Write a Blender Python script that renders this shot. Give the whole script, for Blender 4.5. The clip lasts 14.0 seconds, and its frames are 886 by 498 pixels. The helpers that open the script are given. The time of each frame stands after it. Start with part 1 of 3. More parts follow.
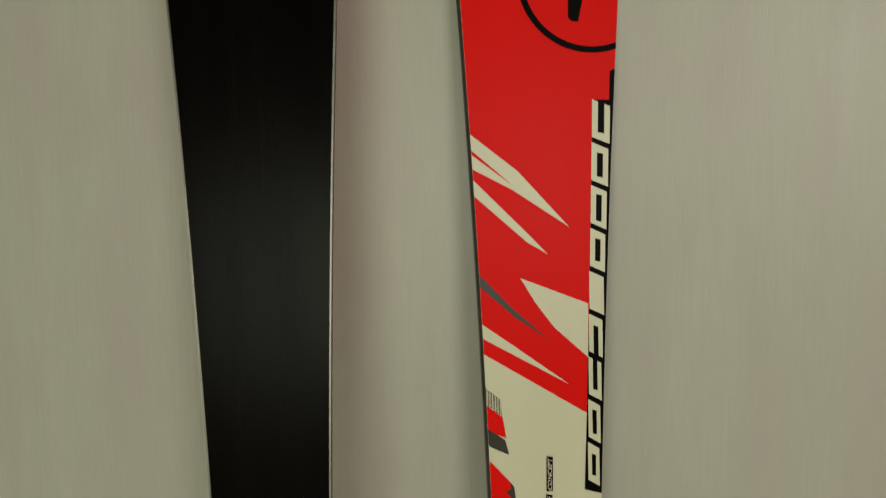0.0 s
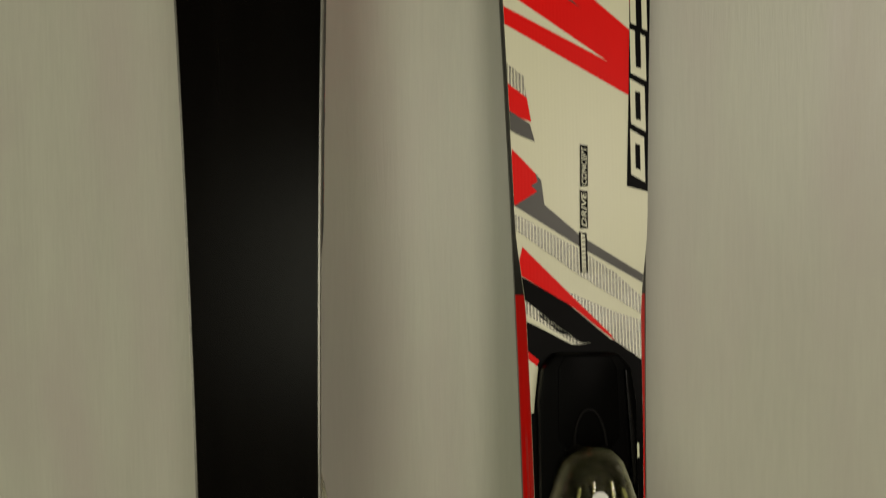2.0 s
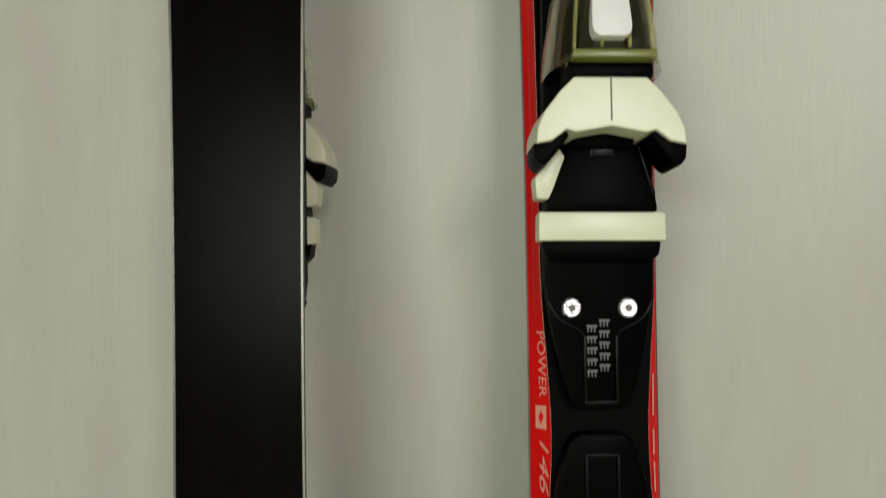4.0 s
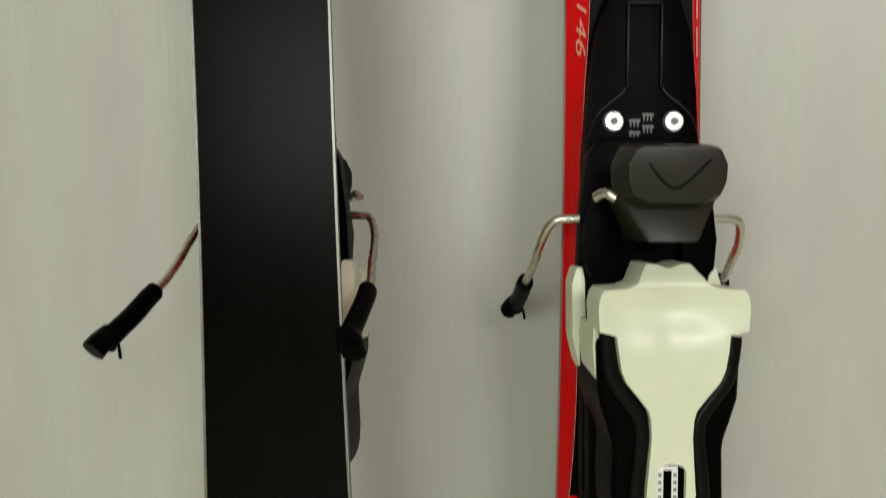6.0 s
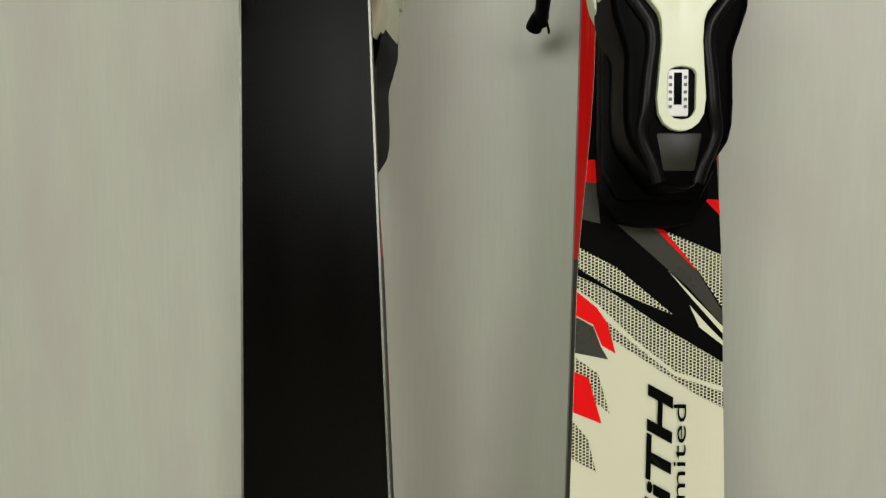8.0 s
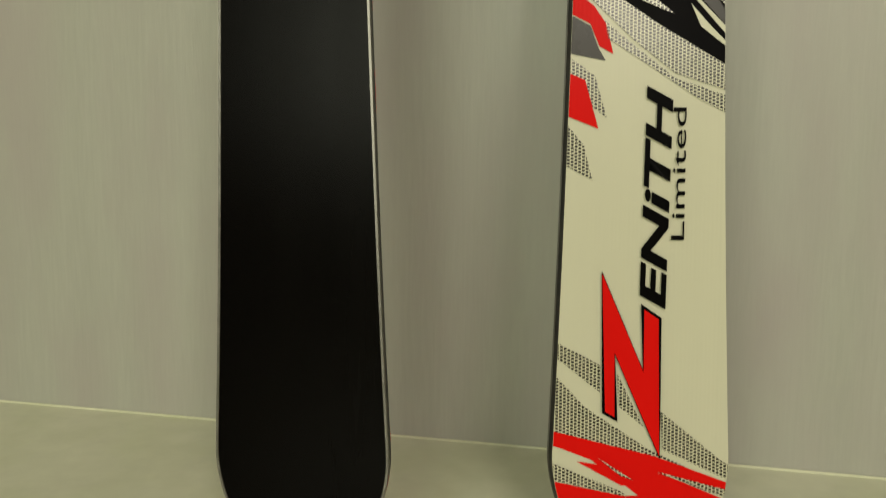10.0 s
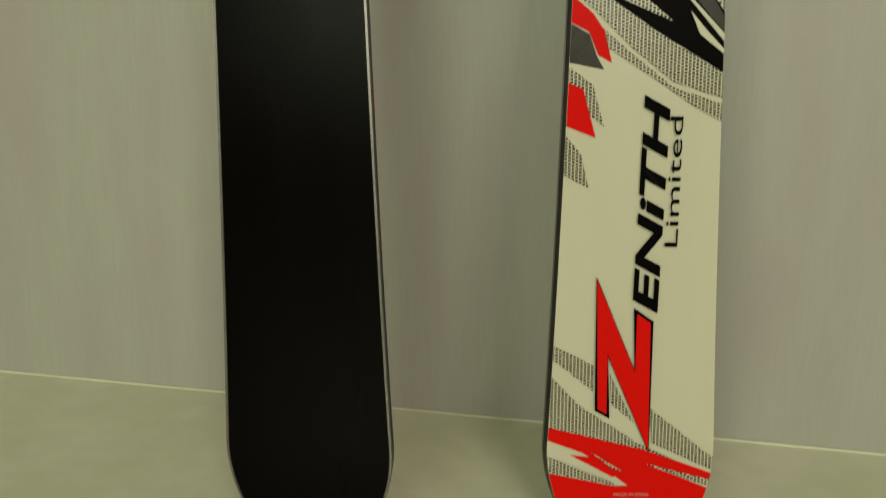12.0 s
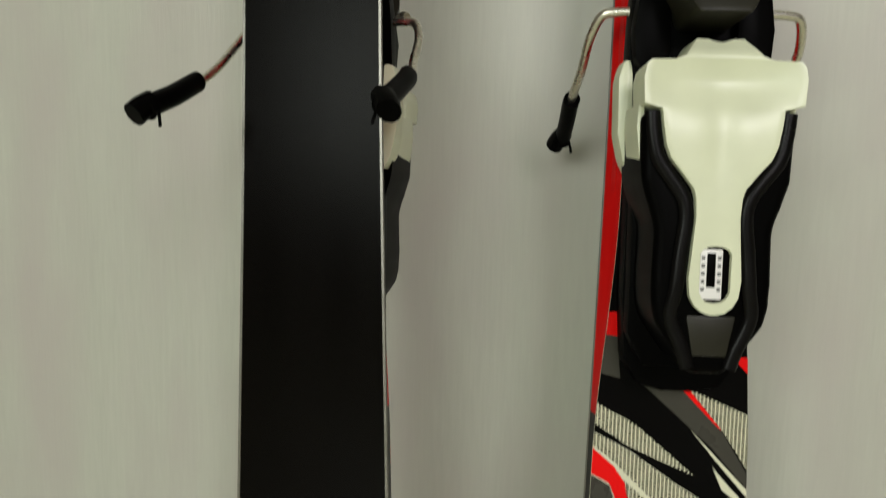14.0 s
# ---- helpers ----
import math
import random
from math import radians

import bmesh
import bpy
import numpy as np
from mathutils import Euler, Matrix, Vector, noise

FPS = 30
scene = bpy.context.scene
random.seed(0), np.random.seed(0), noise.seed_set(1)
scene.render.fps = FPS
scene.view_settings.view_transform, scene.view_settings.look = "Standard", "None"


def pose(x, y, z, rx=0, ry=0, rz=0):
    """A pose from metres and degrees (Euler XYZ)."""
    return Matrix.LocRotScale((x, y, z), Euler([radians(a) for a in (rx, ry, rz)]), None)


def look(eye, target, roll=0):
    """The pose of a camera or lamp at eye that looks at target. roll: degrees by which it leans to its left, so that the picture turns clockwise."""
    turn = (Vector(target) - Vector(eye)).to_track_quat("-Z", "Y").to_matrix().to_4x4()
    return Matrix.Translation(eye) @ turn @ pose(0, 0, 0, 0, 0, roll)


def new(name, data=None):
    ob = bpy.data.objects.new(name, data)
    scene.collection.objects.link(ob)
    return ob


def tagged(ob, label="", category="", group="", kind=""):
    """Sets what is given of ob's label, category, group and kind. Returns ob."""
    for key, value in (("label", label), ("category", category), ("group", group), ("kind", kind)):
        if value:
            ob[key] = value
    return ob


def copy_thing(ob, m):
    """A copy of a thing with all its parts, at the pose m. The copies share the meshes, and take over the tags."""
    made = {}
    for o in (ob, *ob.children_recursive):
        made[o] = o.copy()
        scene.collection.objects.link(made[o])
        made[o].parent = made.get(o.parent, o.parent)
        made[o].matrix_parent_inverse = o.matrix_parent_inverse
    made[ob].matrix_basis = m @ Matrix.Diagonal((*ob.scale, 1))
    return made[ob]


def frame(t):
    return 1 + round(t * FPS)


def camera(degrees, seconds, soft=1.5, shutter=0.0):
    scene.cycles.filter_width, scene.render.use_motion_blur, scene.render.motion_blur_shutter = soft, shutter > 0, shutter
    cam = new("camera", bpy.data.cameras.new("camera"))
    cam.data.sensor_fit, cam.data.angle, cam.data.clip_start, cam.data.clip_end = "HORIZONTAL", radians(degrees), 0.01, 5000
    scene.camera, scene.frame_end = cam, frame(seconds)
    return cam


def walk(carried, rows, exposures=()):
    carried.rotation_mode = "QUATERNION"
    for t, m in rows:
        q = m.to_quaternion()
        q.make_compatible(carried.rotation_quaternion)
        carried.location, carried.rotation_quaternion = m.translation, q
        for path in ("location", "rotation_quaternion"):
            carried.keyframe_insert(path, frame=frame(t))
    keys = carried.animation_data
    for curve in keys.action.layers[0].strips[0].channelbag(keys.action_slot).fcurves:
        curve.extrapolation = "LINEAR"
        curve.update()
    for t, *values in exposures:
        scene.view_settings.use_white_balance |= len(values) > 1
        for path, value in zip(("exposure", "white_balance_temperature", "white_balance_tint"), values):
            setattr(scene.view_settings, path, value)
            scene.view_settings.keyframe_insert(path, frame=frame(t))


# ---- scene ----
from mathutils.geometry import tessellate_polygon

# The skis lean back by five degrees; the path is given in their own upright frame.
LEAN = pose(0, 0, 0, -5.0, 0, 0)
WALL_Y, WALL_TURN = 0.150, -11.5
cam = camera(58.80, 14.0, soft=1.25, shutter=0.35)
PATH = [
    (0.0, (-0.0334, -0.5490, 1.1757), (0.0148, -0.0513, 1.1728), -0.88),
    (0.5, (-0.0163, -0.5370, 1.1335), (0.0203, -0.0383, 1.1337), -1.53),
    (1.0, (-0.0251, -0.5220, 1.0855), (0.0005, -0.0227, 1.0910), -1.16),
    (1.5, (-0.0216, -0.4929, 1.0106), (0.0048, 0.0060, 1.0305), -0.62),
    (2.0, (0.0013, -0.4623, 0.9354), (0.0099, 0.0367, 0.9648), -0.65),
    (2.5, (0.0131, -0.4419, 0.8625), (0.0129, 0.0562, 0.9053), -1.01),
    (3.0, (0.0112, -0.4299, 0.7976), (0.0179, 0.0681, 0.8419), -1.08),
    (3.2, (0.0049, -0.4268, 0.7627), (0.0175, 0.0705, 0.8136), -0.88),
    (5.3, (-0.0072, -0.3891, 0.5673), (0.0051, 0.1107, 0.5573), 0.52),
    (5.5, (-0.0116, -0.3866, 0.5449), (-0.0002, 0.1130, 0.5297), 0.34),
    (6.0, (-0.0175, -0.3895, 0.4960), (-0.0015, 0.1096, 0.4709), -0.08),
    (6.5, (-0.0261, -0.4021, 0.4242), (-0.0021, 0.0973, 0.4286), 0.19),
    (7.0, (-0.0253, -0.4071, 0.3747), (-0.0122, 0.0927, 0.3772), 1.05),
    (7.5, (-0.0150, -0.4136, 0.3298), (-0.0131, 0.0863, 0.3390), 0.97),
    (8.0, (-0.0024, -0.4133, 0.3169), (-0.0195, 0.0862, 0.3029), 0.24),
    (8.5, (-0.0047, -0.4122, 0.2931), (-0.0195, 0.0875, 0.2880), 0.64),
    (9.0, (-0.0052, -0.4038, 0.2556), (-0.0099, 0.0956, 0.2322), 0.41),
    (9.2, (0.0038, -0.3977, 0.1963), (-0.0114, 0.1020, 0.2024), 1.15),
    (11.3, (-0.0237, -0.4041, 0.1555), (-0.0116, 0.0904, 0.0822), -0.27),
    (11.5, (-0.0130, -0.4062, 0.1690), (-0.0130, 0.0882, 0.0939), -0.35),
    (12.0, (-0.0091, -0.4021, 0.2148), (-0.0098, 0.0927, 0.1432), 0.35),
    (12.5, (-0.0147, -0.3968, 0.2585), (-0.0105, 0.0988, 0.1923), 0.63),
    (13.0, (-0.0100, -0.3882, 0.3104), (-0.0157, 0.1093, 0.2614), 1.12),
    (13.5, (-0.0288, -0.3914, 0.3505), (-0.0221, 0.1075, 0.3178), 1.06),
    (14.0, (-0.0069, -0.3864, 0.4008), (-0.0284, 0.1124, 0.3734), 1.77),
]
walk(cam, [(t, LEAN @ look(eye, target, roll)) for t, eye, target, roll in PATH], exposures=[(0.0, -0.95, 7000, 7), (1.5, -1.02, 7250, 9), (2.2, -0.98, 7150, 10), (3.0, -0.72, 6650, 11), (5.5, -0.18, 6200, 12), (6.5, -0.24, 6200, 12), (8.5, -0.22, 6300, 12), (9.2, -0.36, 6750, 10), (11.3, -0.72, 7300, 2), (12.5, -0.64, 7000, 4), (13.5, -0.31, 6400, 10), (14.0, -0.26, 6250, 11)])

# ---- light ----
world = bpy.data.worlds.new("room_light")
scene.world = world
world.use_nodes = True
world.node_tree.nodes["Background"].inputs[0].default_value = (1.0, 0.98, 0.86, 1)
world.node_tree.nodes["Background"].inputs[1].default_value = 0.28


def area_lamp(name, at, to, size_x, size_y, watts, color):
    data = bpy.data.lights.new(name, "AREA")
    data.shape, data.size, data.size_y, data.energy, data.color = "RECTANGLE", size_x, size_y, watts, color
    ob = new(name, data)
    ob.matrix_world = look(at, to)
    return ob


# Unseen soft source added at the front left, set low for the base's sheen.
area_lamp("left_soft_light", (-1.15, -3.15, 1.20), (0.0, 0.1, 0.50), 1.7, 0.9, 56, (0.955, 1.0, 0.865))
area_lamp("room_lamp", (0.85, -3.15, 1.75), (0.0, 0.1, 0.50), 0.9, 0.9, 57, (1.0, 0.945, 0.91))

# ---- materials ----


def material(name, color, rough=0.5, metal=0.0, vary=0.06, scale=40.0, bump=0.0, bump_scale=300.0, stretch=(1, 1, 1), coat=0.0, transmission=0.0, coord="Object", spec=0.5):
    m = bpy.data.materials.new(name)
    m.use_nodes = True
    nt = m.node_tree
    b = nt.nodes["Principled BSDF"]
    b.inputs["Metallic"].default_value = metal
    b.inputs["Coat Weight"].default_value = coat
    b.inputs["Specular IOR Level"].default_value = spec
    b.inputs["Transmission Weight"].default_value = transmission
    tc = nt.nodes.new("ShaderNodeTexCoord")
    mp = nt.nodes.new("ShaderNodeMapping")
    mp.inputs["Scale"].default_value = stretch
    nt.links.new(tc.outputs[coord], mp.inputs[0])
    n1 = nt.nodes.new("ShaderNodeTexNoise")
    n1.inputs["Scale"].default_value, n1.inputs["Detail"].default_value = scale, 6.0
    nt.links.new(mp.outputs[0], n1.inputs["Vector"])
    n2 = nt.nodes.new("ShaderNodeTexNoise")
    n2.inputs["Scale"].default_value, n2.inputs["Detail"].default_value = scale * 0.13, 3.0
    nt.links.new(mp.outputs[0], n2.inputs["Vector"])
    add = nt.nodes.new("ShaderNodeMath")
    nt.links.new(n1.outputs[0], add.inputs[0])
    nt.links.new(n2.outputs[0], add.inputs[1])
    ramp = nt.nodes.new("ShaderNodeMapRange")
    ramp.inputs["From Min"].default_value, ramp.inputs["From Max"].default_value = 0.7, 1.3
    ramp.inputs["To Min"].default_value, ramp.inputs["To Max"].default_value = 1 - vary, 1 + vary
    nt.links.new(add.outputs[0], ramp.inputs[0])
    mul = nt.nodes.new("ShaderNodeVectorMath")
    mul.operation = "SCALE"
    mul.inputs[0].default_value = color
    nt.links.new(ramp.outputs[0], mul.inputs["Scale"])
    nt.links.new(mul.outputs[0], b.inputs["Base Color"])
    rr = nt.nodes.new("ShaderNodeMapRange")
    rr.inputs["From Min"].default_value, rr.inputs["From Max"].default_value = 0.7, 1.3
    rr.inputs["To Min"].default_value, rr.inputs["To Max"].default_value = rough * 0.88, min(1, rough * 1.12)
    nt.links.new(add.outputs[0], rr.inputs[0])
    nt.links.new(rr.outputs[0], b.inputs["Roughness"])
    if bump:
        n3 = nt.nodes.new("ShaderNodeTexNoise")
        n3.inputs["Scale"].default_value, n3.inputs["Detail"].default_value = bump_scale, 4.0
        nt.links.new(mp.outputs[0], n3.inputs["Vector"])
        bp = nt.nodes.new("ShaderNodeBump")
        bp.inputs["Strength"].default_value, bp.inputs["Distance"].default_value = bump, 0.001
        nt.links.new(n3.outputs[0], bp.inputs["Height"])
        nt.links.new(bp.outputs[0], b.inputs["Normal"])
    return m


def mesh_print(name, dark, light):
    """A printed net: upright rows of small dark cells, every other row shifted by half a cell, between pale threads."""
    m = material(name, light, 0.28, vary=0.03)
    nt = m.node_tree
    b = nt.nodes["Principled BSDF"]
    tc = nt.nodes.new("ShaderNodeTexCoord")
    cut = nt.nodes.new("ShaderNodeSeparateXYZ")
    turn = nt.nodes.new("ShaderNodeCombineXYZ")
    nt.links.new(tc.outputs["Object"], cut.inputs[0])
    nt.links.new(cut.outputs["Z"], turn.inputs["X"])
    nt.links.new(cut.outputs["X"], turn.inputs["Y"])
    br = nt.nodes.new("ShaderNodeTexBrick")
    br.inputs["Color1"].default_value = br.inputs["Color2"].default_value = (*dark, 1)
    br.inputs["Mortar"].default_value = (*light, 1)
    br.inputs["Scale"].default_value = 1.0
    br.inputs["Brick Width"].default_value, br.inputs["Row Height"].default_value = 0.00170, 0.00190
    br.inputs["Mortar Size"].default_value, br.inputs["Mortar Smooth"].default_value = 0.00031, 0.4
    nt.links.new(turn.outputs[0], br.inputs["Vector"])
    nt.links.new(br.outputs["Color"], b.inputs["Base Color"])
    return m


def mottle(m, color, scale, low, high, stretch=(1, 1, 1)):
    """Lets patches of a second colour show through, where a coarse noise lies between low and high."""
    nt = m.node_tree
    b = nt.nodes["Principled BSDF"]
    under = b.inputs["Base Color"].links[0].from_socket
    tc = nt.nodes.new("ShaderNodeTexCoord")
    mp = nt.nodes.new("ShaderNodeMapping")
    mp.inputs["Scale"].default_value = stretch
    nt.links.new(tc.outputs["Object"], mp.inputs[0])
    n = nt.nodes.new("ShaderNodeTexNoise")
    n.inputs["Scale"].default_value, n.inputs["Detail"].default_value = scale, 5.0
    nt.links.new(mp.outputs[0], n.inputs["Vector"])
    ramp = nt.nodes.new("ShaderNodeMapRange")
    ramp.inputs["From Min"].default_value, ramp.inputs["From Max"].default_value = low, high
    nt.links.new(n.outputs[0], ramp.inputs[0])
    mix = nt.nodes.new("ShaderNodeMix")
    mix.data_type = "RGBA"
    nt.links.new(ramp.outputs[0], mix.inputs[0])
    nt.links.new(under, mix.inputs[6])
    mix.inputs[7].default_value = (*color, 1)
    nt.links.new(mix.outputs[2], b.inputs["Base Color"])
    return m


def ribbed(m, period, depth):
    """Fine upright ribs pressed into a surface."""
    nt = m.node_tree
    b = nt.nodes["Principled BSDF"]
    under = b.inputs["Normal"].links[0].from_socket
    tc = nt.nodes.new("ShaderNodeTexCoord")
    w = nt.nodes.new("ShaderNodeTexWave")
    w.bands_direction = "X"
    w.inputs["Scale"].default_value, w.inputs["Distortion"].default_value, w.inputs["Detail Scale"].default_value = math.pi / (10 * period), 0.6, 0.1
    nt.links.new(tc.outputs["Object"], w.inputs["Vector"])
    bp = nt.nodes.new("ShaderNodeBump")
    bp.inputs["Strength"].default_value, bp.inputs["Distance"].default_value = 1.0, depth
    nt.links.new(w.outputs["Fac"], bp.inputs["Height"])
    nt.links.new(under, bp.inputs["Normal"])
    nt.links.new(bp.outputs[0], b.inputs["Normal"])


CREAM_C, DARK_C = (0.68, 0.665, 0.495), (0.0030, 0.0028, 0.0026)
cream = material("cream_topsheet", CREAM_C, 0.34, vary=0.035, scale=25, bump=0.05, bump_scale=420, stretch=(1, 1, 0.06), spec=0.3)
red = material("red_print", (0.82, 0.008, 0.007), 0.34, vary=0.05, scale=25, bump=0.06, bump_scale=420, stretch=(1, 1, 0.06), spec=0.05)
ribbed(cream, 0.0021, 0.00001)
ribbed(red, 0.0021, 0.000022)
red_side = material("red_sidewall", (0.68, 0.008, 0.007), 0.36, vary=0.12, scale=120, bump=0.10, bump_scale=500, stretch=(1, 1, 0.03), spec=0.07)
black_print = material("black_print", DARK_C, 0.36, vary=0.15, scale=30, spec=0.025)
grey_print = material("grey_print", (0.050, 0.047, 0.038), 0.3, spec=0.2, vary=0.08, scale=40)
net_print = mesh_print("net_print", (0.022, 0.020, 0.013), (0.70, 0.68, 0.48))
base_mat = material("sintered_black_base", (0.0020, 0.0014, 0.0010), 0.26, spec=0.056, vary=0.22, scale=55, bump=0.035, bump_scale=900, stretch=(1, 1, 0.05))
steel = material("steel_edge", (0.24, 0.225, 0.205), 0.38, metal=1.0, vary=0.15, scale=150, bump=0.1, bump_scale=900)
steel_wire = material("plated_wire", (0.66, 0.63, 0.55), 0.27, metal=1.0, vary=0.1, scale=90)
black_side = material("black_sidewall", (0.006, 0.0055, 0.005), 0.4, vary=0.2, scale=90, spec=0.2)
black_plastic = material("black_plastic", (0.0013, 0.0012, 0.0011), 0.38, spec=0.022, vary=0.2, scale=60, bump=0.03, bump_scale=900)
grey_plastic = material("charcoal_plastic", (0.019, 0.0175, 0.011), 0.38, spec=0.22, vary=0.15, scale=60, bump=0.05, bump_scale=1100)
# Lighter, shinier black: edge highlights of rims and rails put into the colour.
rim_plastic = material("highlit_black_plastic", (0.0034, 0.0030, 0.0028), 0.30, spec=0.10, vary=0.25, scale=70, bump=0.05, bump_scale=900)
white_plastic = material("ivory_plastic", (0.66, 0.68, 0.49), 0.33, vary=0.07, scale=45, bump=0.03, bump_scale=500, spec=0.5)
white_dial = material("white_dial", (0.80, 0.78, 0.76), 0.35, vary=0.03, scale=60)
smoke_plastic = material("smoked_olive_plastic", (0.76, 0.75, 0.56), 0.08, vary=0.06, scale=60, transmission=1.0)
lime_plastic = material("lime_tinted_plastic", (0.62, 0.62, 0.22), 0.12, vary=0.06, scale=60, transmission=0.75)
smoke_plastic.node_tree.nodes["Principled BSDF"].inputs["IOR"].default_value = 1.33
zinc = material("zinc_screw", (0.72, 0.71, 0.68), 0.28, metal=0.85, vary=0.2, scale=300, bump=0.3, bump_scale=1500)
tick_mat = material("grey_scale_print", (0.11, 0.11, 0.10), 0.45)
pale_orange = material("pale_orange_print", (0.80, 0.36, 0.26), 0.35)
label_white = material("label_paper", (0.74, 0.66, 0.56), 0.6)
pink_print = material("pale_print", (0.78, 0.40, 0.30), 0.4)
rubber = material("cloudy_rubber", (0.34, 0.29, 0.19), 0.45, vary=0.1, scale=200)
wall_mat = material("satin_wall_paint", (0.470, 0.472, 0.405), 0.42, vary=0.045, scale=330, bump=0.14, bump_scale=420, stretch=(1, 1, 0.09))
mottle(wall_mat, (0.455, 0.425, 0.385), 16, 0.42, 0.72, (1, 1, 0.35))
floor_mat = material("white_board", (0.78, 0.78, 0.59), 0.24, vary=0.05, scale=60, bump=0.05, bump_scale=220)
mottle(floor_mat, (0.70, 0.72, 0.49), 11, 0.45, 0.75)
# Ceiling and room sides are unseen, kept dark to weaken reflections in the blacks.
ceiling_mat = material("ceiling_paint", (0.35, 0.345, 0.32), 0.8, vary=0.04, scale=6)
room_mat = material("unseen_room_dark", (0.16, 0.155, 0.14), 0.8, vary=0.05, scale=5)

# ---- mesh helpers ----


def mesh_object(name, bm, mat, smooth=True):
    bmesh.ops.recalc_face_normals(bm, faces=bm.faces)
    me = bpy.data.meshes.new(name)
    bm.to_mesh(me)
    bm.free()
    me.materials.append(mat)
    if smooth:
        me.polygons.foreach_set("use_smooth", [True] * len(me.polygons))
        me.set_sharp_from_angle(angle=radians(38))
    return new(name, me)


def part(name, bm, mat, parent, label="", smooth=True):
    ob = mesh_object(name, bm, mat, smooth)
    ob.parent = parent
    return tagged(ob, label)


def mirrored(half):
    """A closed outline from its right half, listed from top to bottom."""
    return half + [(-x, z) for x, z in reversed(half) if abs(x) > 1e-6]


def prism(outline, y_low, y_high, bevel=0.002, taper=1.0, segments=2, tilt=0.0):
    """An upright slab over the ski: outline of (x, z) in mm, from y_low (deck) to y_high (towards the viewer), its top scaled by taper;
    tilt raises it, in metres for each metre along z."""
    bm = bmesh.new()
    cx = sum(p[0] for p in outline) / len(outline)
    cz = sum(p[1] for p in outline) / len(outline)
    low = [bm.verts.new((x / 1000, y_low, z / 1000)) for x, z in outline]
    top = [bm.verts.new(((cx + (x - cx) * taper) / 1000, y_high - tilt * (z - cz) / 1000, (cz + (z - cz) * taper) / 1000)) for x, z in outline]
    bm.faces.new(low)
    face = bm.faces.new(top)
    for i in range(len(low)):
        j = (i + 1) % len(low)
        bm.faces.new((low[i], low[j], top[j], top[i]))
    bmesh.ops.recalc_face_normals(bm, faces=bm.faces)
    if bevel:
        edges = list(face.edges) + [e for v in top for e in v.link_edges if e not in face.edges[:]]
        bmesh.ops.bevel(bm, geom=list(set(edges)), offset=bevel, segments=segments, profile=0.6, affect="EDGES", clamp_overlap=True)
    return bm


def slab(x0, x1, z0, z1, y_low, y_high, bevel=0.001):
    return prism([(x0, z0), (x1, z0), (x1, z1), (x0, z1)], y_low, y_high, bevel)


def tube(points, radius, sides=10, flat=1.0):
    """A round bar along a smooth line through the points (x, y, z) in metres."""
    pts = [Vector(p) for p in points]
    line = []
    for i in range(len(pts) - 1):
        p0, p1, p2, p3 = pts[max(i - 1, 0)], pts[i], pts[i + 1], pts[min(i + 2, len(pts) - 1)]
        for k in range(6):
            t = k / 6
            line.append(0.5 * ((2 * p1) + (p2 - p0) * t + (2 * p0 - 5 * p1 + 4 * p2 - p3) * t * t + (3 * p1 - p0 - 3 * p2 + p3) * t ** 3))
    line.append(pts[-1])
    bm = bmesh.new()
    rings = []
    for i, p in enumerate(line):
        d = (line[min(i + 1, len(line) - 1)] - line[max(i - 1, 0)]).normalized()
        a = d.cross(Vector((0, 1, 0.01))).normalized()
        b = d.cross(a).normalized()
        rings.append([bm.verts.new(p + a * radius * math.cos(s * 2 * math.pi / sides) + b * radius * flat * math.sin(s * 2 * math.pi / sides)) for s in range(sides)])
    for r0, r1 in zip(rings, rings[1:]):
        for s in range(sides):
            bm.faces.new((r0[s], r0[(s + 1) % sides], r1[(s + 1) % sides], r1[s]))
    bm.faces.new(rings[0])
    bm.faces.new(rings[-1])
    return bm


# ---- the ski's form ----
LENGTH = 1.46
BASE_Y = 0.011


def smooth_step(a, b, v):
    t = min(1.0, max(0.0, (v - a) / (b - a)))
    return t * t * (3 - 2 * t)


def half_width(z):
    d = z - 0.589
    w = (0.0695 + d * d / 12.6 + 0.0036 * d ** 3 + 0.0016 * math.exp(-((z - 0.30) / 0.14) ** 2)) / 2
    if z < 0.050:
        w -= 0.0172 * (1 - z / 0.050) ** 1.9
    if z > 1.35:
        w *= math.sqrt(max(0.0, 1 - ((z - 1.35) / 0.1101) ** 2))
    return w


def middle(z):
    return smooth_step(0.28, 0.42, z) * (1 - smooth_step(0.84, 0.95, z))


def curl(z):
    """How far tip and tail rise off the ground plane, towards the top side."""
    return -4.5 * max(0.0, z - 1.37) ** 2 - 0.6 * max(0.0, 0.06 - z) ** 2


def inset(z):
    side = 0.0048 * smooth_step(0.28, 0.40, z) * (1 - smooth_step(0.64, 0.74, z)) + 0.0034 * math.exp(-((z - 0.60) / 0.045) ** 2)
    side += 0.0040 * smooth_step(0.66, 0.74, z) * (1 - smooth_step(0.92, 0.98, z))
    return min(0.0014 + side, half_width(z) * 0.5)


def top_y(z):
    return BASE_Y - 0.0105 - 0.0055 * middle(z) + curl(z)


def top_half(z):
    return max(0.0005, half_width(z) - inset(z))


def skin_y(x, z):
    """The y of the ski's upper skin: the flat top and the sloping sides."""
    h, w = top_half(z), half_width(z)
    if abs(x) <= h:
        return top_y(z)
    f = min(1.0, (abs(x) - h) / max(1e-6, w - h))
    return top_y(z) + f * (BASE_Y - 0.002 + curl(z) - top_y(z))


def stations(z0, z1, n):
    return [z0 + (z1 - z0) * i / n for i in range(n + 1)]


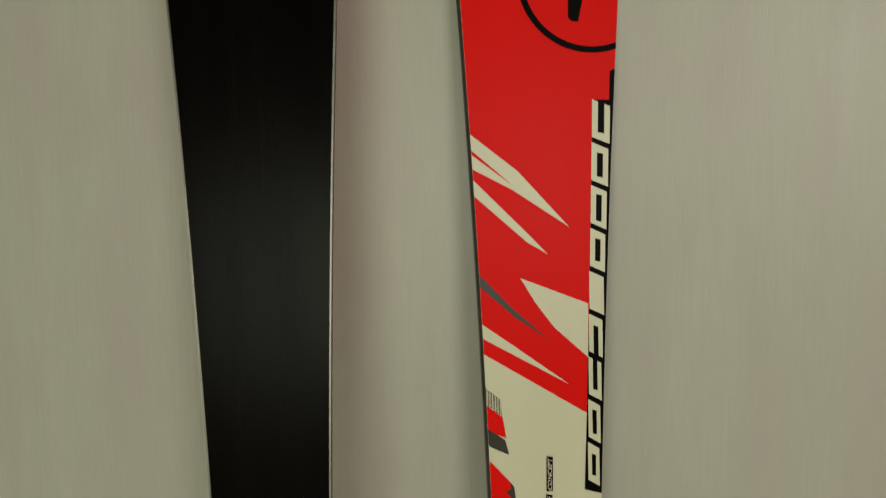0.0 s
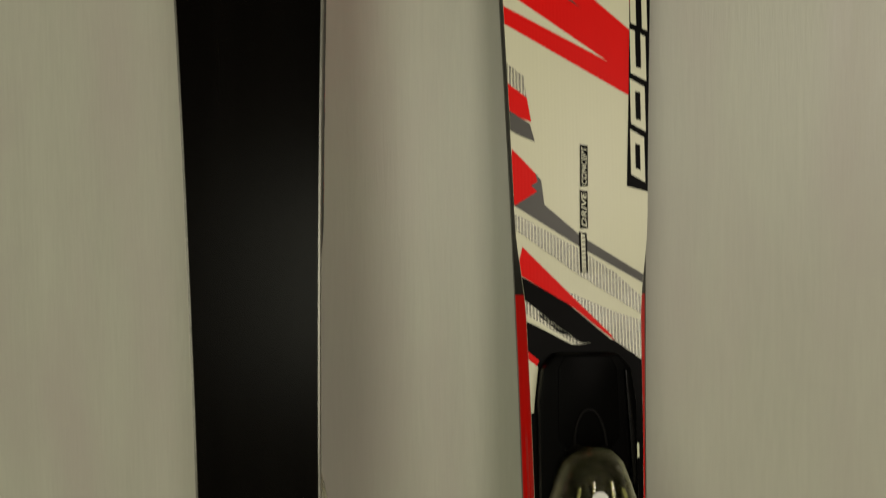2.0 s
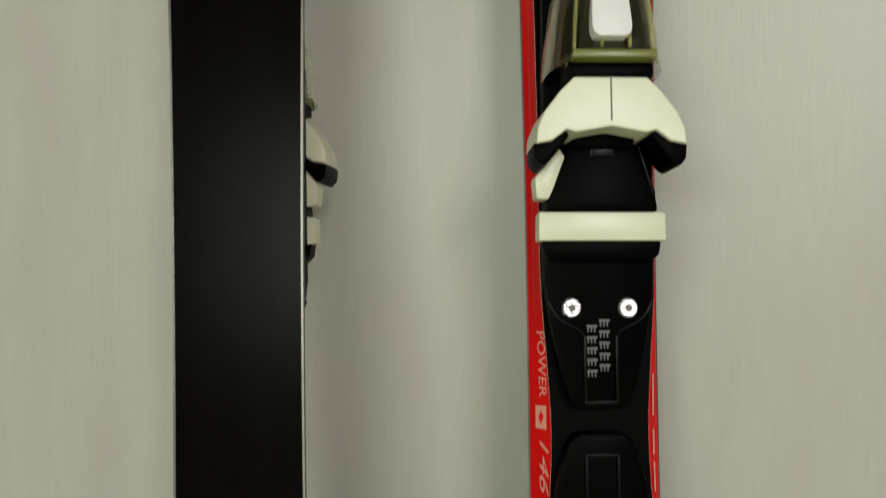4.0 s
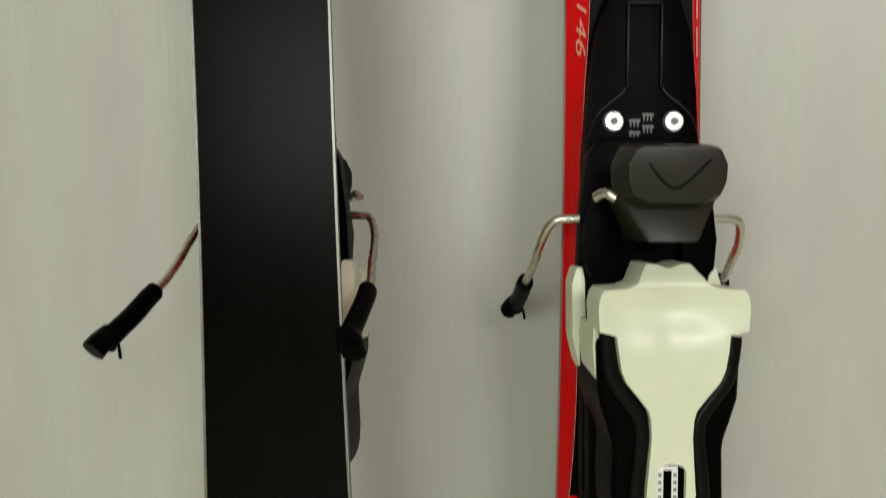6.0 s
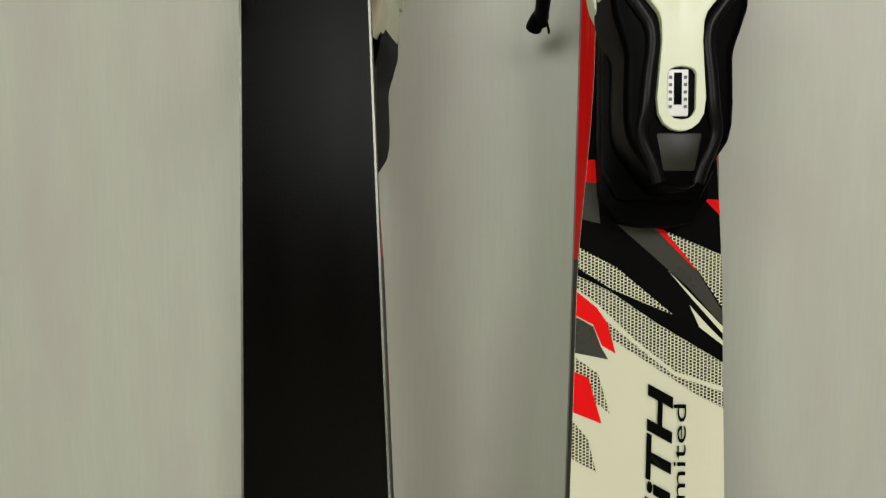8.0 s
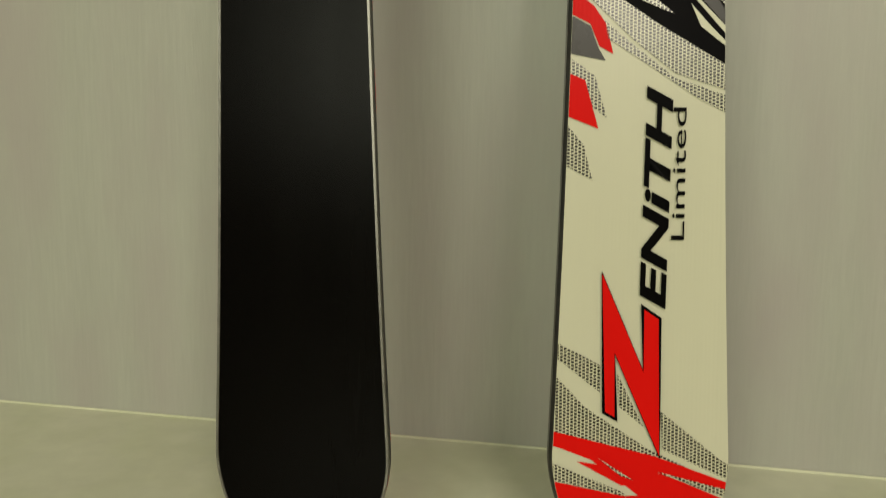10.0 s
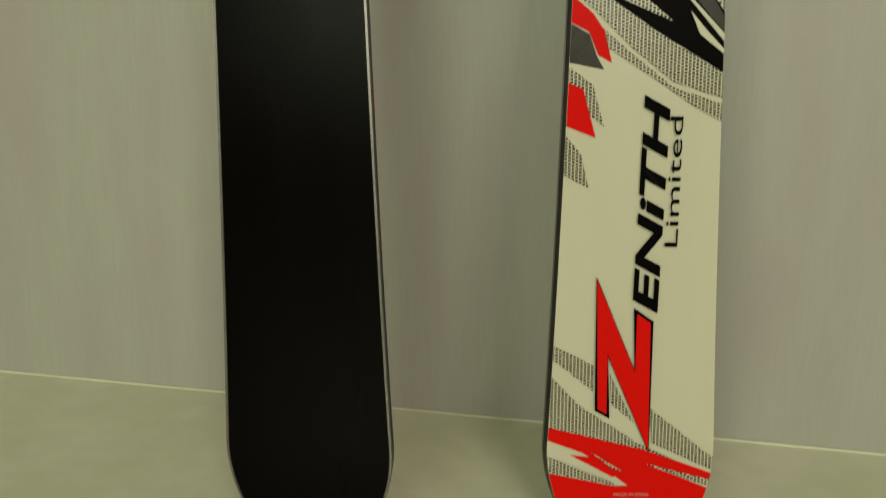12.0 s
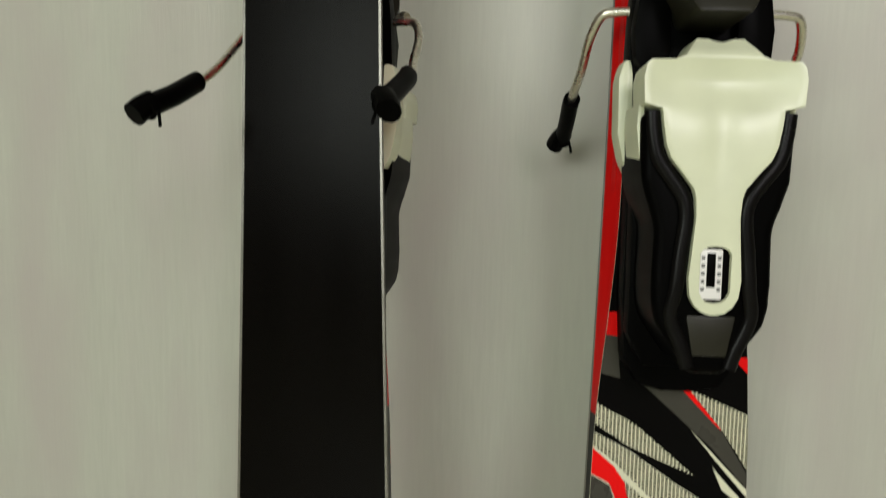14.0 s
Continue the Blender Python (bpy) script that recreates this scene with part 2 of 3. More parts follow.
def strip(zs, left, right):
    """A band along the ski between two lines; each gives (x, y) at z."""
    bm = bmesh.new()
    rows = [(bm.verts.new((left(z)[0], left(z)[1], z)), bm.verts.new((right(z)[0], right(z)[1], z))) for z in zs]
    for a, b in zip(rows, rows[1:]):
        bm.faces.new((a[0], a[1], b[1], b[0]))
    return bm


def print_shift(x, z):
    return x + 4.7 * min(1, max(0, (130 - z) / 100)) + 5.0 * min(1, max(0, (z - 1150) / 200))


def printed(name, pts, mat, layer, parent, label=""):
    """A printed field on the ski's skin: outline of (x, z) in mm, one thin ink layer over another, cut off at the skin's edges."""
    flat = [Vector((print_shift(x, z) / 1000, z / 1000, 0)) for x, z in pts]
    bm = bmesh.new()
    for tri in tessellate_polygon([flat]):
        corners = [flat[i].to_2d() for i in tri]
        low, high = min(p.y for p in corners), max(p.y for p in corners)
        z = low
        while z < high - 1e-7:
            step = 0.003 if z < 0.054 else 0.012
            top = min(high, (math.floor(z / step + 1e-6) + 1) * step)
            cell = clipped(corners, Vector((0, z)), Vector((0, -1)))
            cell = clipped(cell, Vector((0, top)), Vector((0, 1)))
            wa, wb = top_half(z) - 0.0001, top_half(top) - 0.0001
            for sgn in (-1, 1):
                cell = clipped(cell, Vector((sgn * wa, z)), Vector((sgn * (top - z), wa - wb)))
            if len(cell) > 2:
                bm.faces.new([bm.verts.new((p.x, top_y(p.y) - 0.00025 * layer, p.y)) for p in cell])
            z = top
    bmesh.ops.remove_doubles(bm, verts=bm.verts[:], dist=2e-6)
    return part(name, bm, mat, parent, label, smooth=False)


def clipped(poly, at, out):
    """The part of a flat polygon that lies behind a line through at, whose outer side is out."""
    kept = []
    for i, p in enumerate(poly):
        q = poly[i - 1]
        dp, dq = (p - at).dot(out), (q - at).dot(out)
        if dp * dq < 0:
            kept.append(q.lerp(p, dq / (dq - dp)))
        if dp <= 0:
            kept.append(p)
    return kept


def shrunk(pts, by):
    """The outline moved inwards by so many mm."""
    area = sum(a[0] * b[1] - b[0] * a[1] for a, b in zip(pts, pts[1:] + pts[:1]))
    s = 1 if area > 0 else -1
    out = []
    for i, p in enumerate(pts):
        a, b = Vector(pts[i - 1]), Vector(pts[(i + 1) % len(pts)])
        q = Vector(p)
        d0, d1 = (q - a).normalized(), (b - q).normalized()
        n0, n1 = Vector((-d0.y, d0.x)) * s, Vector((-d1.y, d1.x)) * s
        m = (n0 + n1)
        m = m / max(0.35, m.length_squared / 2)
        out.append((q.x + m.x * by, q.y + m.y * by))
    return out


def lettering(name, text, mat, parent, place, length, height, label, shear=0.0, bold=0.0):
    """Words as thin print: place(u, v) maps along and across the line (metres) to a point on the ski."""
    cu = bpy.data.curves.new(name, "FONT")
    cu.body, cu.shear, cu.offset, cu.resolution_u = text, shear, bold, 3
    tmp = bpy.data.objects.new(name, cu)
    me = bpy.data.meshes.new_from_object(tmp)
    bpy.data.objects.remove(tmp)
    xs, ys = [v.co.x for v in me.vertices], [v.co.y for v in me.vertices]
    x0, x1, y0, y1 = min(xs), max(xs), min(ys), max(ys)
    for v in me.vertices:
        v.co = place((v.co.x - x0) / (x1 - x0) * length, (v.co.y - y0) / (y1 - y0) * height)
    me.materials.clear()
    me.materials.append(mat)
    ob = new(name, me)
    ob.parent = parent
    return tagged(ob, label)


# ---- the ski with its binding ----
ski = new("alpine_ski")
ZS = stations(0.0, 0.056, 18) + stations(0.06, LENGTH, 140)

part("base", strip(ZS, lambda z: (-half_width(z) + 0.0014, BASE_Y + curl(z)), lambda z: (half_width(z) - 0.0014, BASE_Y + curl(z))), base_mat, ski, "black running base with fine grind marks")
for side in (-1, 1):
    bm = bmesh.new()
    rows = []
    for z in stations(0.002, 0.056, 18) + stations(0.06, 1.40, 134):
        w, y = half_width(z), BASE_Y + curl(z)
        rows.append([bm.verts.new(p) for p in ((side * (w - 0.0014), y, z), (side * (w - 0.0012), y + 0.00025, z), (side * w, y + 0.00025, z), (side * (w + 0.0001), y - 0.0016, z), (side * (w - 0.0006), y - 0.002, z))])
    for a, b in zip(rows, rows[1:]):
        for i in range(4):
            bm.faces.new((a[i], a[i + 1], b[i + 1], b[i]))
    part("steel_edge", bm, steel, ski, "bright steel edge strip")
    for z0, z1, mat, word in ((0.0, 0.30, black_side, ""), (0.30, 0.935, red_side, "sloping red sidewall with fine grooves"), (0.935, LENGTH, black_side, "")):
        low = lambda z: (side * (half_width(z) - 0.0006), BASE_Y - 0.002 + curl(z))
        high = lambda z: (side * top_half(z), top_y(z))
        bm = bmesh.new()
        rows = []
        for z in (stations(0.0, 0.056, 18) if z0 == 0 else []) + stations(max(z0, 0.06 if z0 == 0 else z0), z1, 60):
            a, b = Vector(low(z)), Vector(high(z))
            line = [a.lerp(b, f) for f in (0, 0.3, 0.34, 0.62, 0.66, 1.0)]
            groove = 0.00025 * middle(z)
            line[2] += Vector((-side * groove, groove))
            line[4] += Vector((-side * groove, groove))
            rows.append([bm.verts.new((p.x, p.y, z)) for p in line])
        for a, b in zip(rows, rows[1:]):
            for i in range(5):
                bm.faces.new((a[i], a[i + 1], b[i + 1], b[i]))
        part("sidewall", bm, mat, ski, word)
part("topsheet", strip(ZS, lambda z: (-top_half(z), top_y(z)), lambda z: (top_half(z), top_y(z))), cream, ski, "glossy cream topsheet with fine ribs")
part("tail_cap", slab(-30.8, 30.8, -0.4, 0.9, BASE_Y - 0.006, top_y(0) - 0.0004, 0.0004), material("tail_aluminium", (0.34, 0.31, 0.24), 0.5, metal=0.3, vary=0.1), ski, "pale grey protector along the tail")

# printed fields, from the tip down
printed("red_field", [(-70, 1458), (70, 1458), (70, 1035), (27.9, 1054.9), (-45.8, 1098.9), (-70, 1113)], red, 1, ski, "bright red printed field")
ring = [(33 + 55 * math.cos(radians(a)), 1366 + 55 * math.sin(radians(a))) for a in range(110, 293, 4)]
ring += [(33 + 50.5 * math.cos(radians(a)), 1366 + 50.5 * math.sin(radians(a))) for a in range(292, 109, -4)]
printed("ring_mark", ring, black_print, 2, ski, "black ring emblem")
printed("emblem_bar", [(15.6, 1385), (15.6, 1336), (18, 1333.4), (23, 1333), (26, 1349), (26, 1385)], black_print, 2, ski)
printed("dark_strip", [(46.5, 1298), (46.3, 1277.5), (34.4, 1277.5), (30, 1055), (27.6, 999), (46, 994), (70, 994), (70, 1310)], black_print, 2, ski, "black strip along the edge")
for i in range(9):
    z0 = 1003.5 + 30.6 * i
    z1 = z0 + 27.0
    xa = 30.2 + 0.021 * (z0 - 1000) - 2.2 * min(1, max(0, (z0 - 1150) / 130))
    xb = 1000 * top_half((z0 + z1) / 2000) - 2.2 - print_shift(0, (z0 + z1) / 2)
    lean = 2.5
    printed("brand_block", [(xa, z0 + lean), (xa, z1 + lean), (xb, z1 - lean), (xb, z0 - lean)], cream, 3, ski)
    if i != 4:
        xm, xn = xa + (xb - xa) * 0.33, xa + (xb - xa) * 0.68
        ends = ((6, 6), (5, 5), (6, -1), (-1, 6), (0, 0), (6, 5), (4, 4), (5, 5), (6, -1))[i]
        printed("block_slot", [(xm, z0 + ends[0]), (xm, z1 - ends[1]), (xn, z1 - ends[1] - 1), (xn, z0 + ends[0] - 1)], black_print, 4, ski)
printed("cream_flash", [(-70, 1264), (-55.1, 1253.7), (-19.9, 1227), (18.2, 1186.7), (-23.7, 1213.8), (-53.7, 1229), (-70, 1237)], cream, 2, ski)
printed("red_sliver", [(-70, 1251), (-54.9, 1243.1), (-22.8, 1216.4), (-54.5, 1239.6), (-70, 1247)], red, 3, ski)
printed("cream_flash", [(-70, 1234), (-53.8, 1222.9), (-9.4, 1180), (2.6, 1167.7), (-12, 1176), (-53.1, 1211.4), (-70, 1223)], cream, 2, ski)
printed("cream_wedge", [(-17, 1151), (32, 1132), (31.5, 1093.5), (7, 1115.5), (-6.6, 1133.7)], cream, 2, ski)
printed("grey_flash", [(-70, 1172), (-49.2, 1156.7), (-22.2, 1128.9), (2.5, 1107), (-20.5, 1122.9), (-48.5, 1147.3), (-70, 1160)], grey_print, 2, ski)
printed("cream_flash", [(-70, 1132), (-47.7, 1121), (-14, 1097.2), (17.7, 1074.5), (-46.8, 1110), (-70, 1119)], cream, 2, ski)
printed("net_field", [(-70, 1085), (-45.3, 1076), (-32.6, 1065.4), (-31.1, 1051.7), (-44.6, 1063.2), (-70, 1070)], net_print, 1, ski)
printed("red_flash", [(-70, 1072), (-44.6, 1063.2), (-31.1, 1052.6), (-28.7, 1038), (-44.1, 1043.7), (-70, 1048)], red, 2, ski)
printed("grey_flash", [(-70, 1055), (-44.1, 1046.5), (-29.6, 1036.7), (-26.8, 1026.1), (-38, 1031), (-41, 1033), (-70, 1040)], grey_print, 3, ski)
printed("grey_band", [(-70, 1020), (-40, 1018), (-26.9, 1007.3), (-23.4, 1002.9), (-21.7, 988.3), (-0.3, 969.5), (39.1, 944.5), (70, 929), (70, 925), (39, 939.5), (-0.3, 962.5), (-38.9, 987.5), (-70, 1003)], grey_print, 1, ski)
printed("red_flash", [(-40.5, 1022), (-39.1, 1020.4), (-26.9, 1007.3), (-25.6, 1002.1), (-29.5, 999.9), (-25.9, 996.3), (-38.8, 988.2), (-41.8, 989.7)], red, 2, ski)
printed("net_field", [(-70, 999), (-39.7, 983.2), (-1.7, 961.5), (20, 947), (38.7, 929.2), (60, 912), (60, 906), (38.2, 920.5), (-2.5, 946.7), (-40.1, 974.3), (-70, 990)], net_print, 2, ski)
printed("net_field", [(-8.8, 936.4), (10, 928), (38.1, 917.5), (60, 907), (60, 880), (36.4, 894.2), (16.9, 908.7)], net_print, 2, ski)
printed("black_field", [(-60, 932), (-39.9, 922.5), (-5.6, 905.7), (17, 908.4), (36.4, 894.2), (60, 878), (60, 235), (38.6, 246.8), (4.3, 266.9), (-20.7, 283.8), (-35.4, 290.8), (-60, 302)], black_print, 1, ski, "black printed middle field")
printed("red_flash", [(-35.3, 963.4), (15.5, 911.6), (17.5, 908), (-6.2, 927.7), (-38.9, 948)], red, 3, ski)
printed("black_flash", [(-39, 947.4), (-10.6, 931), (16.8, 907.3), (-7, 906.5), (-39.5, 933.4), (-60, 945), (-60, 952)], black_print, 3, ski)
printed("net_field", [(-60, 947), (-40.1, 936.3), (-1.8, 906.5), (-6.2, 906.2), (-40.6, 927.6), (-60, 938)], net_print, 3, ski)
printed("cream_stripe", [(-60, 938), (-40.6, 927.9), (-6, 906.4), (-7.4, 905.8), (-40.6, 923.4), (-60, 933)], cream, 4, ski)
printed("red_flash", [(-60, 917), (-38.8, 906.8), (-26.8, 896.9), (-28.3, 893.7), (-38.6, 901.7), (-60, 911)], red, 2, ski)
printed("cream_wedge", [(-60, 908), (-38.6, 901.7), (-27.6, 893.3), (-31, 866.6), (-33.8, 867.2), (-38, 890), (-60, 893)], cream, 2, ski)
# printed fields behind the binding
printed("grey_flash", [(-60, 350), (-29.6, 352), (-26, 319), (-60, 327)], grey_print, 2, ski)
printed("red_tick", [(-60, 352), (-29, 352), (-28, 340), (-60, 343)], red, 3, ski)
printed("net_field", [(-60, 317), (-35.8, 306), (-16.7, 295.7), (12.9, 271.3), (-19.3, 284.5), (-36.4, 295.2), (-60, 304)], net_print, 2, ski)
printed("net_field", [(-60, 301), (-35.4, 290.6), (-20.7, 283.6), (4.3, 266.7), (38.6, 246.6), (60, 235), (60, 227), (38.6, 234), (13.8, 242), (-6.9, 258), (-27.6, 277.5)], net_print, 2, ski)
printed("net_field", [(-21.8, 267.7), (-6.9, 255.4), (13.8, 239.5), (38.6, 231.5), (60, 223), (60, 211), (39.2, 222.6), (25.5, 229.5), (2, 244.9), (-20.1, 259)], net_print, 2, ski)
printed("grey_flash", [(-17.2, 318.6), (3.1, 317.9), (25.3, 293.7), (37.8, 273.6), (60, 246), (60, 240), (38, 266.3), (19.7, 286.3)], grey_print, 2, ski)
printed("red_sliver", [(2.5, 316.4), (6.8, 316), (25.2, 294.6), (22.3, 296.5)], red, 3, ski)
printed("net_field", [(6.8, 315.6), (37.4, 302.7), (60, 294), (60, 247), (38.1, 275.1), (25.2, 294.3)], net_print, 3, ski)
printed("red_tick", [(27, 331.9), (60, 331), (60, 300), (36.8, 322)], red, 3, ski)
printed("cream_spike", [(20.8, 276.7), (30, 266.5), (41, 255.5), (39, 255.3), (26, 265.2)], cream, 3, ski)
printed("cream_sliver", [(9.4, 294.8), (38, 265.8), (60, 248), (60, 246), (38.2, 261.9), (22, 280)], cream, 3, ski)
printed("red_flash", [(-60, 300), (-37.6, 283.4), (-27.2, 274.9), (-21.1, 266.3), (-17.3, 251.1), (-24.3, 255), (-29, 266.1), (-37.2, 270.2), (-60, 274)], red, 2, ski)
printed("grey_flash", [(-60, 273), (-37.2, 269.6), (-28.9, 265), (-24.9, 254.4), (-21, 247.8), (-38.2, 251.1), (-60, 252)], grey_print, 2, ski)
printed("net_field", [(-60, 252), (-38.2, 248.8), (-26.3, 240.3), (-20, 219.3), (-29.4, 226.5), (-32, 238), (-38, 241), (-60, 244)], net_print, 2, ski)
printed("red_flash", [(-60, 243), (-38.6, 241.2), (-31.2, 238.1), (-24.2, 213.9), (-38.9, 219.6), (-60, 223)], red, 3, ski)
printed("net_field", [(-60, 222), (-39.4, 215.2), (-31.3, 205.7), (-26.8, 188.2), (-39.8, 195.1), (-60, 198)], net_print, 2, ski)
# the tail's prints
printed("net_field", [(-60, 113), (-43.3, 105.5), (-22.8, 94.7), (-23.4, 80.8), (-44.1, 97.5), (-60, 107)], net_print, 2, ski)
printed("net_field", [(-60, 93), (-44.6, 87.9), (-31.4, 73.3), (-0.7, 52.8), (38.1, 34), (60, 24), (60, 18), (37.8, 28.2), (4.1, 40), (-47.5, 58), (-60, 62)], net_print, 2, ski)
printed("net_field", [(7.1, 71.5), (37.5, 46.4), (60, 36), (60, 30), (37.1, 38.3), (7.2, 52.1)], net_print, 2, ski)
printed("net_field", [(-14.2, 90.4), (-1.9, 63.5), (-14.4, 74.2)], net_print, 2, ski)
printed("red_tail_field", [(-60, 63), (-47, 60.5), (3.7, 48.6), (37.3, 36.6), (60, 28), (60, 24), (36.8, 32.7), (4.1, 41), (37, 27.6), (60, 22), (60, 0.0), (-60, 0.0), (-60, 34), (-47.6, 34.9), (-14.2, 28.4), (-5.5, 28.5), (-29.2, 46.5), (-47.3, 53.1), (-60, 55)], red, 3, ski, "red printed tail field")
printed("net_field", [(-60, 47), (-47.8, 44), (-14.2, 30.5), (-11, 28), (-47.6, 35.4), (-60, 37)], net_print, 4, ski)
printed("red_sliver", [(-36.3, 45.6), (-21.9, 43.6), (-8.5, 34), (-14, 33.5)], red, 4, ski)
printed("net_field", [(-25.2, 47.4), (-8, 36.4), (-14.5, 38.6)], net_print, 5, ski)
printed("net_field", [(4.1, 40.4), (36.1, 33), (60, 28), (60, 24), (36.3, 29.6)], net_print, 5, ski)
bolt = [(-21.4, 142.8), (-1.6, 93.2), (-1.5, 126.2), (8.6, 119.2), (5.7, 47.1), (-15.3, 99.9), (-15.1, 66.1), (-22.8, 70.5)]
printed("bolt_outline", bolt, black_print, 6, ski, "black outline of the zigzag initial")
printed("bolt_fill", shrunk(bolt, 1.5), red, 7, ski, "red zigzag initial")


def up_the_ski(x_base, z_start, rise=0.0, layer=6):
    return lambda u, v: Vector((print_shift(x_base - v * 1000 + rise * u, 1000 * z_start) / 1000, top_y(z_start + u) - 0.00025 * layer, z_start + u))


lettering("model_word", "ENiTH", black_print, ski, up_the_ski(10.6, 0.1235, 18), 0.112, 0.0132, "bold slanted black word", shear=0.25, bold=0.03)
lettering("small_word", "Limited", black_print, ski, up_the_ski(19.6, 0.1586, 0), 0.0662, 0.0066, "thin black word")
lettering("origin_line", "MADE IN SPAIN", pink_print, ski, lambda u, v: Vector((-0.0085 + u, top_y(0.0235) - 0.002, 0.0232 + v)), 0.0186, 0.0019, "small pale line of words")
printed("code_bar", [(-12.8, 20.9), (4.9, 20.9), (4.9, 19.6), (-12.8, 19.6)], pink_print, 5, ski)
printed("barcode_label", [(-20.5, 18.4), (12.4, 18.4), (12.6, 8.8), (-20.5, 8.8)], label_white, 5, ski, "small white barcode label")
x_bar = -16.5
for i in range(22):
    wide = (0.9, 0.5, 0.7, 0.4)[(i * 7) % 4]
    printed("code_line", [(x_bar, 17.2), (x_bar + wide, 17.2), (x_bar + wide, 11.6), (x_bar, 11.6)], black_print, 6, ski)
    x_bar += wide + (0.5, 0.7, 0.45)[(i * 5) % 3]
printed("code_bar", [(-19, 10.9), (10.5, 10.9), (10.5, 9.5), (-19, 9.5)], grey_print, 6, ski)
# the narrow upright line of small print
for z0, z1, tilt, word in ((999, 1024.2, 0.4, "CONCEPT"), (974, 997, 0.2, "DRIVE"), (948, 972, -0.3, "")):
    xc = 1.0 + 0.02 * (z0 - 985)
    printed("small_print_frame", [(xc - 1.6, z0), (xc - 1.6 + tilt, z1), (xc + 3.0 + tilt, z1 - 1), (xc + 3.0, z0)], black_print, 3, ski)
    if word:
        lettering("small_print_word", word, cream, ski, up_the_ski(xc + 2.3, (z0 + 1.0) / 1000, 1000 * tilt / (z1 - z0), 4), (z1 - z0 - 2.4) / 1000, 0.0031, "small pale word with a black outline", shear=0.2, bold=0.01)
        continue
    printed("small_print_fill", [(xc - 0.5, z0 + 0.8), (xc - 0.5 + tilt, z1 - 1), (xc + 1.9 + tilt, z1 - 2), (xc + 1.9, z0 + 0.8)], cream, 4, ski)
    z = z0 + 1.8
    while z < z1 - 3:
        printed("small_print_bar", [(xc - 0.3, z), (xc - 0.3, z + 0.7), (xc + 1.7, z + 0.7), (xc + 1.7, z)], grey_print, 5, ski)
        z += 2.6


def down_the_side(z_start, frac):
    """Reads downwards on the sloping left side, letter tops towards the deck."""
    def place(u, v):
        z = z_start - u
        x = -(half_width(z) - 0.0006 - frac * inset(z)) + v
        return Vector((x, skin_y(x, z) - 0.0005, z))
    return place


lettering("side_word", "POWER", pale_orange, ski, down_the_side(0.654, 0.45), 0.034, 0.0032, "pale word on the red sidewall")
lettering("length_number", "146", pale_orange, ski, down_the_side(0.5975, 0.42), 0.027, 0.0038, "pale length figure on the red sidewall", shear=0.35)
bm = bmesh.new()
bm.faces.new([bm.verts.new((x, skin_y(x, z) - 0.0005, z)) for x, z in ((-0.0318, 0.6155), (-0.0272, 0.6155), (-0.0272, 0.6035), (-0.0318, 0.6035))])
part("side_mark", bm, pale_orange, ski)
bm = bmesh.new()
bm.faces.new([bm.verts.new((x, skin_y(x, z) - 0.0008, z)) for x, z in ((-0.0308, 0.6085), (-0.0293, 0.6135), (-0.0288, 0.6105), (-0.0282, 0.6105), (-0.0297, 0.6055), (-0.0302, 0.6085))])
part("side_mark_bolt", bm, red, ski)

# --- binding plates ---
DECK = top_y(0.6) - 0.003
binding = new("binding")
binding.parent = ski
tagged(binding, "black and ivory ski binding with wire brake")
toe_plate = part("toe_plate", prism(mirrored([(18, 901.5), (25, 893), (27.6, 875), (27.8, 680), (24.5, 655), (19, 630), (15, 619), (10.5, 615.5)]), DECK + 0.0045, DECK - 0.0085, 0.0025), black_plastic, binding, "long black toe base plate")
part("ridge", prism(mirrored([(13, 900.3), (16.5, 893), (17.5, 855), (12, 848)]), DECK - 0.008, DECK - 0.0092, 0.0005), black_plastic, toe_plate)
part("plate_loop", tube([(-0.0085, DECK - 0.0088, 0.846), (-0.0078, DECK - 0.0092, 0.859), (-0.004, DECK - 0.0094, 0.8685), (0.0005, DECK - 0.0094, 0.8705), (0.005, DECK - 0.0094, 0.8675), (0.0085, DECK - 0.0092, 0.858), (0.010, DECK - 0.0088, 0.846)], 0.0009, 6), rim_plastic, toe_plate)
part("ridge", prism([(20.6, 893), (22.2, 891), (25.2, 858), (25.4, 830), (23.4, 830), (22.4, 860)], DECK - 0.008, DECK - 0.0112, 0.0008), rim_plastic, toe_plate)
heel_plate = part("heel_plate", prism(mirrored([(11.5, 603.5), (16.5, 599), (22.5, 580), (25.8, 553), (27.6, 520), (28.4, 360), (26.5, 331), (19, 319.5), (8, 316.8)]), DECK + 0.0045, DECK - 0.0085, 0.0028), black_plastic, binding, "long black heel base plate")
